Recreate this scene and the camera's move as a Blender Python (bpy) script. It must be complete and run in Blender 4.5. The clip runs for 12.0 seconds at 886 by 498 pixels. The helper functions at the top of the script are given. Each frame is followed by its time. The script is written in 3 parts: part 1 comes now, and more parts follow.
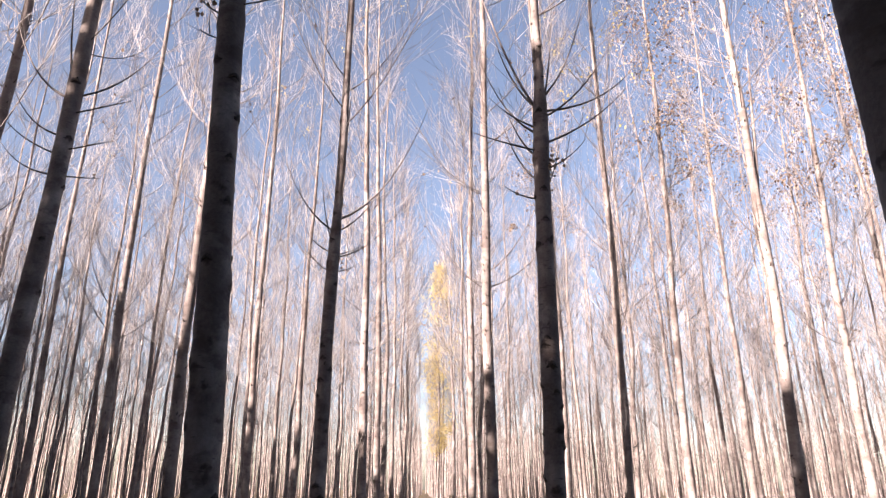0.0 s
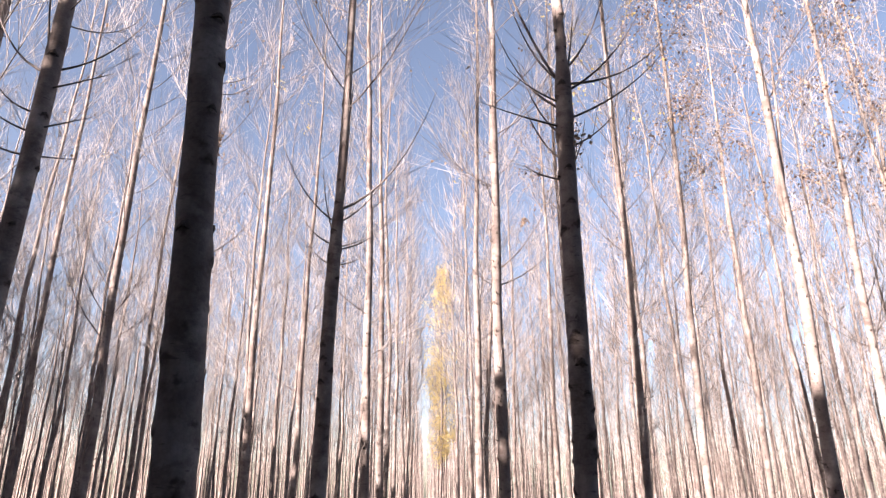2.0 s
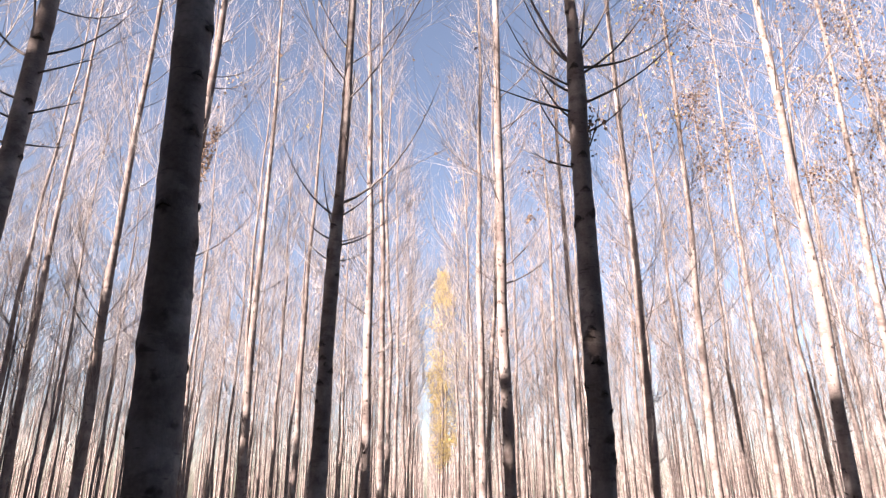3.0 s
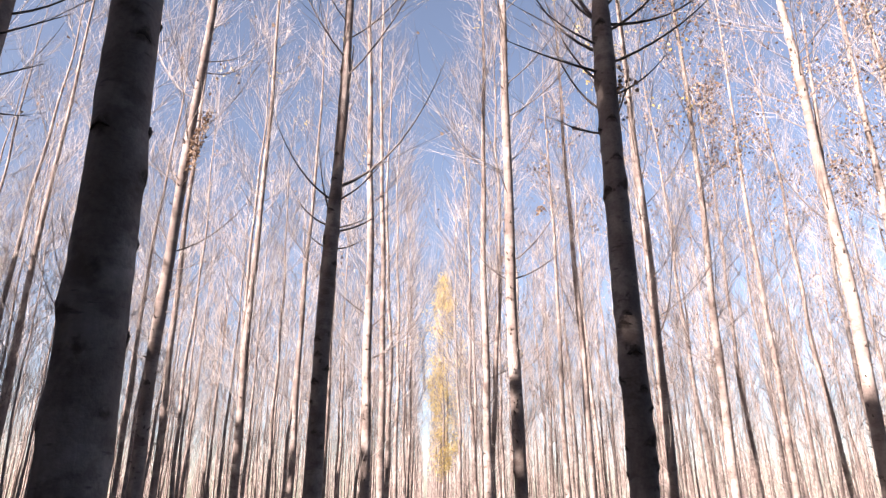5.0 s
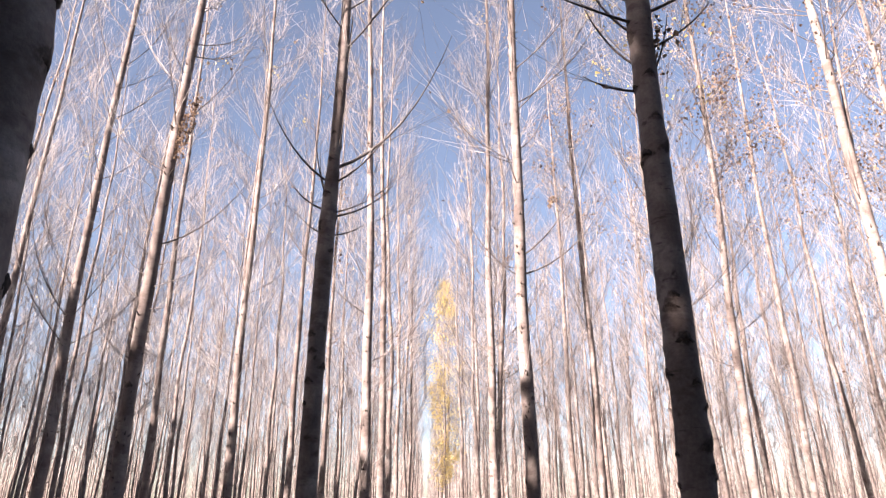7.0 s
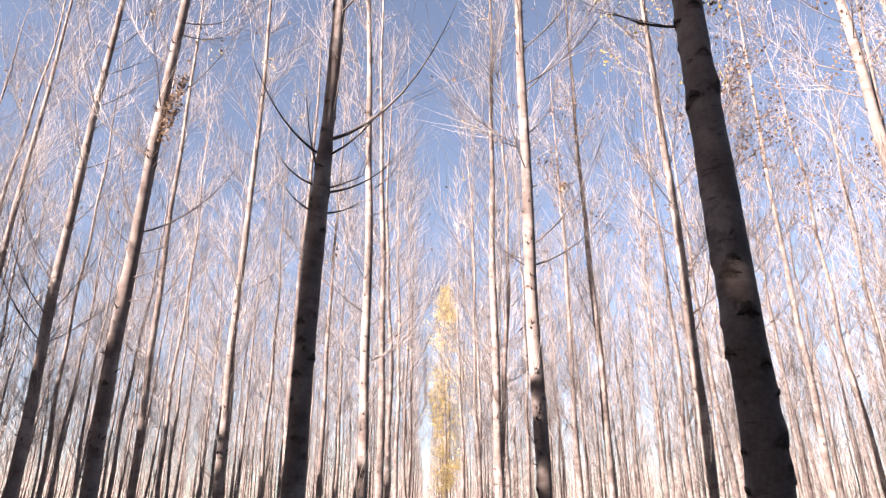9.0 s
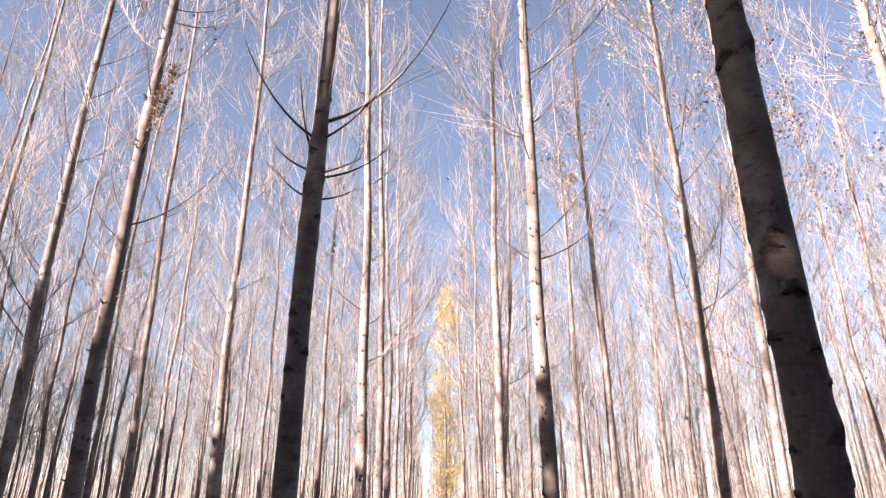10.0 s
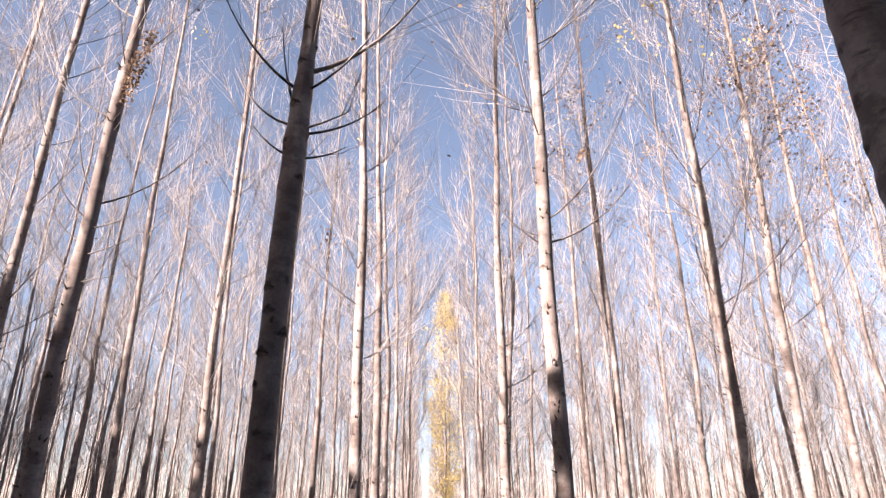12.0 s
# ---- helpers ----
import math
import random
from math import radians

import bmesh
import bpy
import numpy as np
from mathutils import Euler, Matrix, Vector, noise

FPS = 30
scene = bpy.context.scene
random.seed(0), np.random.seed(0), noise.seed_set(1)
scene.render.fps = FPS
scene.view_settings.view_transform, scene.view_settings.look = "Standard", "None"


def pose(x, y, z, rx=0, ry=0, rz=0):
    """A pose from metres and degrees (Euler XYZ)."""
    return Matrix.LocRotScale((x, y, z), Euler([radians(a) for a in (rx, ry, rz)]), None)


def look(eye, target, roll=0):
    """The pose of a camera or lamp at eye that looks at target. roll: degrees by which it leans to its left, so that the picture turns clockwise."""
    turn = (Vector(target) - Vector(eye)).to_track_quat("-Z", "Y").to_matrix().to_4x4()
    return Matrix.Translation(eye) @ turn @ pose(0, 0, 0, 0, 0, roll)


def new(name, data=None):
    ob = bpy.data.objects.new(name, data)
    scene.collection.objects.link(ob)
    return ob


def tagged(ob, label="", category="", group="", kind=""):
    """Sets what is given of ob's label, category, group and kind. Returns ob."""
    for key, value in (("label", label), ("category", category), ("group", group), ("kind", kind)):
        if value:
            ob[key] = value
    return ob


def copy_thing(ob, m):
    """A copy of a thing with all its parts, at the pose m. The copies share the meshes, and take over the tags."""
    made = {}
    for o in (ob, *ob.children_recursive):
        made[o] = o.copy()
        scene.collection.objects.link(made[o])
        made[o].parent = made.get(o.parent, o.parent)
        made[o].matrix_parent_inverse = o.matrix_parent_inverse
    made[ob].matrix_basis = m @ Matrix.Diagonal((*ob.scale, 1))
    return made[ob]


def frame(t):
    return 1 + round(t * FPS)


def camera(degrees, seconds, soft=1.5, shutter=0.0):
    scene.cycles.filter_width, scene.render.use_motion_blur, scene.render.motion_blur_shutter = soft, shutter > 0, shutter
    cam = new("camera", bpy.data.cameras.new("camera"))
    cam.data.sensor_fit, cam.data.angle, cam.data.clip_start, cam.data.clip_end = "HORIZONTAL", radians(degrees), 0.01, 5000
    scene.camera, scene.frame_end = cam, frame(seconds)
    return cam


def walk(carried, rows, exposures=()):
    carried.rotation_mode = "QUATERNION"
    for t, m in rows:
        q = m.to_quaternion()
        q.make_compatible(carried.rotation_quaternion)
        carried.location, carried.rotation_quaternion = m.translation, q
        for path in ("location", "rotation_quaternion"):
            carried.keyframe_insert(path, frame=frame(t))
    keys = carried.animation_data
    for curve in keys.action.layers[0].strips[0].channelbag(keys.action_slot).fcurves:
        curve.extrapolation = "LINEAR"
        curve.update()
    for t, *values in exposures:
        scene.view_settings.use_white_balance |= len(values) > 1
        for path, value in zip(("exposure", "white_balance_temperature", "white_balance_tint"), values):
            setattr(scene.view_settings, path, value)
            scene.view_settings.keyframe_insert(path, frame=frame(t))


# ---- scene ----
cam = camera(66.8, 12.0, soft=1.25)
METRES, EYE, TILT, LEAN, TURN = 5.5, 1.5, 0.0, 0.0, 0.0
ROWS = [
    (0.0, 0.0, 0.0, 0.0, -0.08, 19.7, -0.22),
    (0.5, -0.0058, 0.0344, 0.0029, -0.06, 19.82, -0.23),
    (1.0, -0.0133, 0.0759, 0.0054, -0.04, 19.98, -0.21),
    (1.5, -0.0196, 0.1132, 0.0073, -0.03, 20.13, -0.21),
    (2.0, -0.0267, 0.1569, 0.0106, -0.01, 20.29, -0.2),
    (2.5, -0.0333, 0.1962, 0.0145, -0.01, 20.45, -0.19),
    (3.0, -0.0385, 0.2376, 0.016, -0.0, 20.63, -0.19),
    (5.0, -0.0575, 0.4006, 0.0205, -0.04, 21.34, -0.16),
    (5.5, -0.0616, 0.4416, 0.0231, -0.03, 21.51, -0.14),
    (6.0, -0.0665, 0.4813, 0.0252, -0.04, 21.7, -0.15),
    (6.5, -0.0704, 0.5205, 0.0273, -0.03, 21.86, -0.14),
    (7.0, -0.0747, 0.5601, 0.0306, -0.03, 22.04, -0.12),
    (9.0, -0.0843, 0.7221, 0.0342, -0.05, 22.76, -0.16),
    (9.5, -0.0863, 0.7636, 0.0355, -0.05, 22.93, -0.15),
    (10.0, -0.0885, 0.8074, 0.0382, -0.06, 23.09, -0.13),
    (10.5, -0.0898, 0.8517, 0.0398, -0.06, 23.24, -0.14),
    (11.0, -0.0922, 0.8978, 0.0413, -0.08, 23.41, -0.13),
    (11.5, -0.0929, 0.9456, 0.0434, -0.1, 23.57, -0.12),
    (12.0, -0.093, 0.993, 0.0451, -0.12, 23.76, -0.12),
]
walk(cam, [(t, pose(0, 0, EYE, TILT, LEAN, TURN) @ pose(METRES * x, METRES * y, METRES * z, 90 + pitch, roll, yaw)) for t, x, y, z, yaw, pitch, roll in ROWS],
     exposures=[(0.0, 2.75, 7900, 22), (12.0, 2.75, 7900, 22)])

# ---- light: low autumn sun from behind and to the left of the walk ----
SUN_ELEV, SUN_BACK = 21.0, 52.0
sun_dir = Vector((-math.sin(radians(SUN_BACK)) * math.cos(radians(SUN_ELEV)),
                  -math.cos(radians(SUN_BACK)) * math.cos(radians(SUN_ELEV)), math.sin(radians(SUN_ELEV))))
world = bpy.data.worlds.new("sky")
scene.world = world
world.use_nodes = True
wn = world.node_tree.nodes
sky = wn.new("ShaderNodeTexSky")
sky.sky_type = "NISHITA"
sky.sun_disc = False
sky.sun_elevation = radians(SUN_ELEV)
sky.sun_rotation = radians(180 + SUN_BACK)
sky.air_density, sky.dust_density, sky.ozone_density = 0.8, 1.8, 1.6
wn["Background"].inputs["Strength"].default_value = 0.05
world.node_tree.links.new(sky.outputs["Color"], wn["Background"].inputs["Color"])
sun = new("sun", bpy.data.lights.new("sun", "SUN"))
sun.data.energy, sun.data.angle, sun.data.color = 5.0, radians(0.7), (1.0, 0.985, 0.975)
sun.matrix_world = look((0, 0, 40), Vector((0, 0, 40)) - sun_dir)


# ---- materials ----
class Nodes:
    """A short hand for node materials."""

    def __init__(self, name, roughness=0.9):
        self.m = bpy.data.materials.new(name)
        self.m.use_nodes = True
        self.tree = self.m.node_tree
        self.bsdf = self.tree.nodes["Principled BSDF"]
        self.bsdf.inputs["Roughness"].default_value = roughness
        self.bsdf.inputs["Specular IOR Level"].default_value = 0.2

    def add(self, kind, **values):
        n = self.tree.nodes.new(kind)
        for k, v in values.items():
            n.inputs[k.replace("_", " ")].default_value = v
        return n

    def link(self, a, b):
        self.tree.links.new(a, b)

    def coords(self, scale):
        tc, mp, info = self.add("ShaderNodeTexCoord"), self.add("ShaderNodeMapping"), self.add("ShaderNodeObjectInfo")
        mp.inputs["Scale"].default_value = scale
        shift = self.add("ShaderNodeVectorMath")
        shift.operation = "SCALE"
        shift.inputs[0].default_value = (37.0, 17.0, 91.0)
        self.link(info.outputs["Random"], shift.inputs["Scale"])
        self.link(tc.outputs["Object"], mp.inputs["Vector"])
        self.link(shift.outputs["Vector"], mp.inputs["Location"])
        return mp.outputs["Vector"]

    def noise(self, scale, vec, detail=4.0, rough=0.55):
        n = self.add("ShaderNodeTexNoise", Scale=scale, Detail=detail, Roughness=rough)
        self.link(vec, n.inputs["Vector"])
        return n.outputs["Fac"]

    def ramp(self, fac, *stops):
        r = self.add("ShaderNodeValToRGB")
        els = r.color_ramp.elements
        while len(els) < len(stops):
            els.new(0.5)
        for e, (p, c) in zip(els, stops):
            e.position = p
            e.color = (*c, 1) if isinstance(c, tuple) else (c, c, c, 1)
        self.link(fac, r.inputs["Fac"])
        return r.outputs["Color"]

    def mix(self, fac, a, b, how="MIX"):
        n = self.tree.nodes.new("ShaderNodeMix")
        n.data_type, n.blend_type = "RGBA", how
        for sock, v in ((n.inputs[0], fac), (n.inputs[6], a), (n.inputs[7], b)):
            if isinstance(v, (int, float)):
                sock.default_value = v
            elif isinstance(v, tuple):
                sock.default_value = (*v, 1)
            else:
                self.link(v, sock)
        return n.outputs[2]

    def bump(self, height, strength, distance):
        b = self.add("ShaderNodeBump", Strength=strength, Distance=distance)
        self.link(height, b.inputs["Height"])
        self.link(b.outputs["Normal"], self.bsdf.inputs["Normal"])

    def colour(self, c):
        self.link(c, self.bsdf.inputs["Base Color"])


def bark_material():
    """Pale smooth poplar bark: grey-brown blotches, soft dark patches, flat lenticel dashes, fine relief."""
    n = Nodes("poplar_bark", 0.85)
    v, flat, band = n.coords((1, 1, 1)), n.coords((5.0, 5.0, 20.0)), n.coords((3.0, 3.0, 5.0))
    blotch = n.ramp(n.noise(2.6, v, 5), (0.3, (0.082, 0.062, 0.058)), (0.5, (0.162, 0.128, 0.124)), (0.68, (0.31, 0.278, 0.274)))
    fine = n.noise(42, v, 5, 0.65)
    c = n.mix(0.3, blotch, n.ramp(fine, (0.25, (0.06, 0.044, 0.04)), (0.7, (0.28, 0.246, 0.238))))
    stain = n.ramp(n.noise(1.0, band, 6, 0.65), (0.53, 0.0), (0.63, 0.65))
    c = n.mix(stain, c, (0.075, 0.054, 0.05))
    dash = n.ramp(n.noise(1.3, flat, 3, 0.6), (0.63, 0.0), (0.71, 0.7))
    c = n.mix(dash, c, (0.06, 0.046, 0.043))
    scar = n.add("ShaderNodeAttribute")
    scar.attribute_name = "scar"
    torn = n.mix(1.0, scar.outputs["Fac"], n.ramp(n.noise(30, v, 4, 0.6), (0.3, 0.35), (0.6, 1.25)), "MULTIPLY")
    c = n.mix(n.ramp(torn, (0.3, 0.0), (0.75, 0.72)), c, (0.034, 0.022, 0.019))
    streak = n.ramp(n.noise(1.0, n.coords((14.0, 14.0, 1.2)), 4, 0.6), (0.4, 0.0), (0.75, 0.35))
    c = n.mix(streak, c, (0.11, 0.09, 0.085))
    n.colour(c)
    n.bump(n.mix(0.5, fine, n.mix(0.5, torn, streak)), 0.6, 0.012)
    return n.m


def twig_material():
    """Grey-tan young bark."""
    n = Nodes("twig_bark", 0.75)
    v = n.coords((1, 1, 1))
    geo = n.add("ShaderNodeNewGeometry")
    shade = n.ramp(geo.outputs["Random Per Island"], (0.0, (0.022, 0.016, 0.016)), (0.36, (0.055, 0.043, 0.044)), (0.56, (0.24, 0.216, 0.219)), (1.0, (0.44, 0.412, 0.414)))
    n.colour(n.mix(0.15, shade, n.ramp(n.noise(7, v, 4), (0.3, (0.14, 0.12, 0.12)), (0.7, (0.33, 0.305, 0.305)))))
    n.bump(n.noise(60, v, 3), 0.3, 0.003)
    return n.m


def limb_material():
    """Grey-brown limb bark, darker than the trunk's."""
    n = Nodes("limb_bark", 0.8)
    v, info = n.coords((1, 1, 1)), n.add("ShaderNodeObjectInfo")
    tone = n.ramp(info.outputs["Random"], (0.0, (0.05, 0.038, 0.037)), (1.0, (0.15, 0.128, 0.126)))
    n.colour(n.mix(0.5, tone, n.ramp(n.noise(22, v, 4), (0.3, (0.045, 0.034, 0.032)), (0.7, (0.17, 0.148, 0.145)))))
    n.bump(n.noise(70, v, 3), 0.3, 0.003)
    return n.m


def knot_material():
    n = Nodes("knot_bark", 0.95)
    v = n.coords((1, 1, 1))
    n.colour(n.ramp(n.noise(50, v, 4), (0.3, (0.03, 0.022, 0.02)), (0.7, (0.085, 0.066, 0.06))))
    n.bump(n.noise(90, v, 3), 0.6, 0.006)
    return n.m


def leaf_material(name, *tones):
    """Dry autumn leaves, a tone for each leaf, with light passing through."""
    n = Nodes(name, 0.6)
    geo = n.add("ShaderNodeNewGeometry")
    c = n.ramp(geo.outputs["Random Per Island"], *tones)
    n.colour(c)
    trans = n.add("ShaderNodeBsdfTranslucent")
    n.link(c, trans.inputs["Color"])
    mixer = n.add("ShaderNodeMixShader", Fac=0.35)
    n.link(n.bsdf.outputs["BSDF"], mixer.inputs[1])
    n.link(trans.outputs["BSDF"], mixer.inputs[2])
    n.link(mixer.outputs["Shader"], n.tree.nodes["Material Output"].inputs["Surface"])
    return n.m


def ground_material():
    n = Nodes("leaf_litter", 0.95)
    tc = n.add("ShaderNodeTexCoord")
    v = tc.outputs["Object"]
    big = n.ramp(n.noise(0.25, v, 4), (0.3, (0.06, 0.045, 0.028)), (0.7, (0.13, 0.095, 0.058)))
    vor = n.add("ShaderNodeTexVoronoi", Scale=9.0)
    n.link(v, vor.inputs["Vector"])
    leaf = n.ramp(vor.outputs["Distance"], (0.05, (0.20, 0.13, 0.07)), (0.5, (0.06, 0.045, 0.03)))
    n.colour(n.mix(0.5, big, leaf))
    n.bump(n.mix(0.5, vor.outputs["Distance"], n.noise(14, v, 5)), 0.7, 0.05)
    return n.m


BARK, TWIG, LIMB, KNOT, GROUND = bark_material(), twig_material(), limb_material(), knot_material(), ground_material()
DRY = leaf_material("dry_leaves", (0.0, (0.03, 0.018, 0.015)), (0.3, (0.11, 0.066, 0.05)), (0.6, (0.26, 0.172, 0.13)), (0.93, (0.38, 0.285, 0.22)), (1.0, (0.40, 0.33, 0.14)))
WITHERED = leaf_material("withered_leaves", (0.0, (0.04, 0.024, 0.02)), (0.45, (0.22, 0.145, 0.105)), (1.0, (0.38, 0.28, 0.21)))
YELLOW = leaf_material("yellow_leaves", (0.0, (0.36, 0.25, 0.08)), (0.5, (0.50, 0.39, 0.16)), (1.0, (0.46, 0.40, 0.21)))
GREEN = leaf_material("dull_green_leaves", (0.0, (0.03, 0.04, 0.015)), (1.0, (0.06, 0.065, 0.028)))


# ---- building blocks ----
class Buf:
    """Collects tubes and leaves, then becomes one mesh. Tubes of one shape are worked out together."""

    def __init__(self):
        self.tubes, self.blades = {}, []

    def tube(self, path, radii, sides):
        path, radii = np.asarray(path, float), np.asarray(radii, float)
        self.tubes.setdefault((len(path), sides, radii.ndim), []).append((path, radii))

    def leaf(self, p, size, rng):
        self.blades.append((p, size, rng.normal(size=6)))

    def leaf_points(self):
        """Bent leaves: pointed blades folded along the midrib."""
        p = np.array([b[0] for b in self.blades])
        size = np.array([b[1] for b in self.blades])[:, None]
        r = np.array([b[2] for b in self.blades])
        u = r[:, :3] - np.array((0, 0, 0.6))
        u /= np.linalg.norm(u, axis=1)[:, None]
        w = np.cross(u, r[:, 3:])
        w /= np.linalg.norm(w, axis=1)[:, None] + 1e-9
        c = np.cross(u, w)
        mid = p + u * size * 0.45 + c * size * 0.18
        return np.stack([p, mid + w * size * 0.42, p + u * size, mid - w * size * 0.42], 1)

    def mesh(self, name, material, smooth=True):
        verts, loops, counts, n = [], [], [], 0
        for (k, s, _), many in self.tubes.items():
            path = np.stack([m[0] for m in many])
            rad = np.stack([m[1] for m in many])
            rad = rad if rad.ndim == 3 else rad[:, :, None]
            d = np.gradient(path, axis=1)
            d /= np.linalg.norm(d, axis=2)[:, :, None] + 1e-9
            ref = np.where(np.abs(d[:, :1, 2:]) > 0.6, np.array((1.0, 0.13, 0.0)), np.array((0.0, 0.1, 1.0)))
            a = np.cross(d, np.broadcast_to(ref, d.shape))
            a /= np.linalg.norm(a, axis=2)[:, :, None] + 1e-9
            b = np.cross(d, a)
            ang = np.arange(s) * (2 * np.pi / s)
            ring = a[:, :, None] * np.cos(ang)[:, None] + b[:, :, None] * np.sin(ang)[:, None]
            verts.append((path[:, :, None] + ring * rad[..., None]).reshape(-1, 3))
            i, j = np.arange(k - 1)[:, None] * s, np.arange(s)[None, :]
            j2 = (j + 1) % s
            quad = np.stack([i + j, i + s + j, i + s + j2, i + j2], -1).reshape(-1)
            base = n + np.arange(len(many))[:, None] * (k * s)
            loops.append((quad[None] + base).reshape(-1))
            counts.append(np.full(len(many) * (k - 1) * s, 4))
            if s > 4:
                loops.append((np.arange(k * s - 1, k * s - s - 1, -1)[None] + base).reshape(-1))
                counts.append(np.full(len(many), s))
            n += len(many) * k * s
        if self.blades:
            pts = self.leaf_points()
            verts.append(pts.reshape(-1, 3))
            loops.append((np.array((0, 1, 2, 0, 2, 3))[None] + n + np.arange(len(pts))[:, None] * 4).reshape(-1))
            counts.append(np.full(len(pts) * 2, 3))
        verts, loops, counts = np.concatenate(verts), np.concatenate(loops), np.concatenate(counts)
        me = bpy.data.meshes.new(name)
        me.vertices.add(len(verts))
        me.vertices.foreach_set("co", verts.astype(np.float32).ravel())
        me.loops.add(len(loops))
        me.loops.foreach_set("vertex_index", loops.astype(np.int32))
        me.polygons.add(len(counts))
        me.polygons.foreach_set("loop_start", (np.cumsum(counts) - counts).astype(np.int32))
        me.polygons.foreach_set("use_smooth", np.full(len(counts), smooth))
        me.materials.append(material)
        me.update(calc_edges=True)
        return me


def part(name, mesh, parent, label="", kind=""):
    ob = new(name, mesh)
    ob.parent = parent
    return tagged(ob, label, kind=kind)


def knot_mesh(seed):
    """A flat ragged branch scar with a drooping brow on each side; z is its own up, y points out of the trunk."""
    bm = bmesh.new()
    bmesh.ops.create_uvsphere(bm, u_segments=12, v_segments=6, radius=1)
    for v in bm.verts:
        c = v.co.copy()
        rag = 1 + 0.7 * noise.noise(c * 2.6 + Vector((seed * 7.0, 0, 0)))
        v.co = Vector((c.x * 0.07 * rag, c.y * 0.007, c.z * 0.026 * rag * (1 - 0.45 * abs(c.x)) - abs(c.x) ** 1.4 * 0.042))
        v.co.y -= v.co.x ** 2 * 3.8
    me = bpy.data.meshes.new("knot")
    bm.to_mesh(me)
    bm.free()
    me.materials.append(KNOT)
    me.polygons.foreach_set("use_smooth", [True] * len(me.polygons))
    return me


KNOT_MESHES = [knot_mesh(i) for i in range(5)]


def burl_mesh():
    """A rough lump left where a limb was cut, half sunk into the trunk."""
    bm = bmesh.new()
    bmesh.ops.create_icosphere(bm, subdivisions=3, radius=1)
    for v in bm.verts:
        c = v.co.copy()
        rag = 1 + 0.55 * noise.noise(c * 2.3 + Vector((3, 1, 4))) + 0.25 * noise.noise(c * 6.0)
        v.co = Vector((c.x * 0.026, c.y * 0.036, c.z * 0.05)) * rag
    me = bpy.data.meshes.new("burl")
    bm.to_mesh(me)
    bm.free()
    me.materials.append(KNOT)
    me.polygons.foreach_set("use_smooth", [True] * len(me.polygons))
    return me


BURL_MESH = burl_mesh()


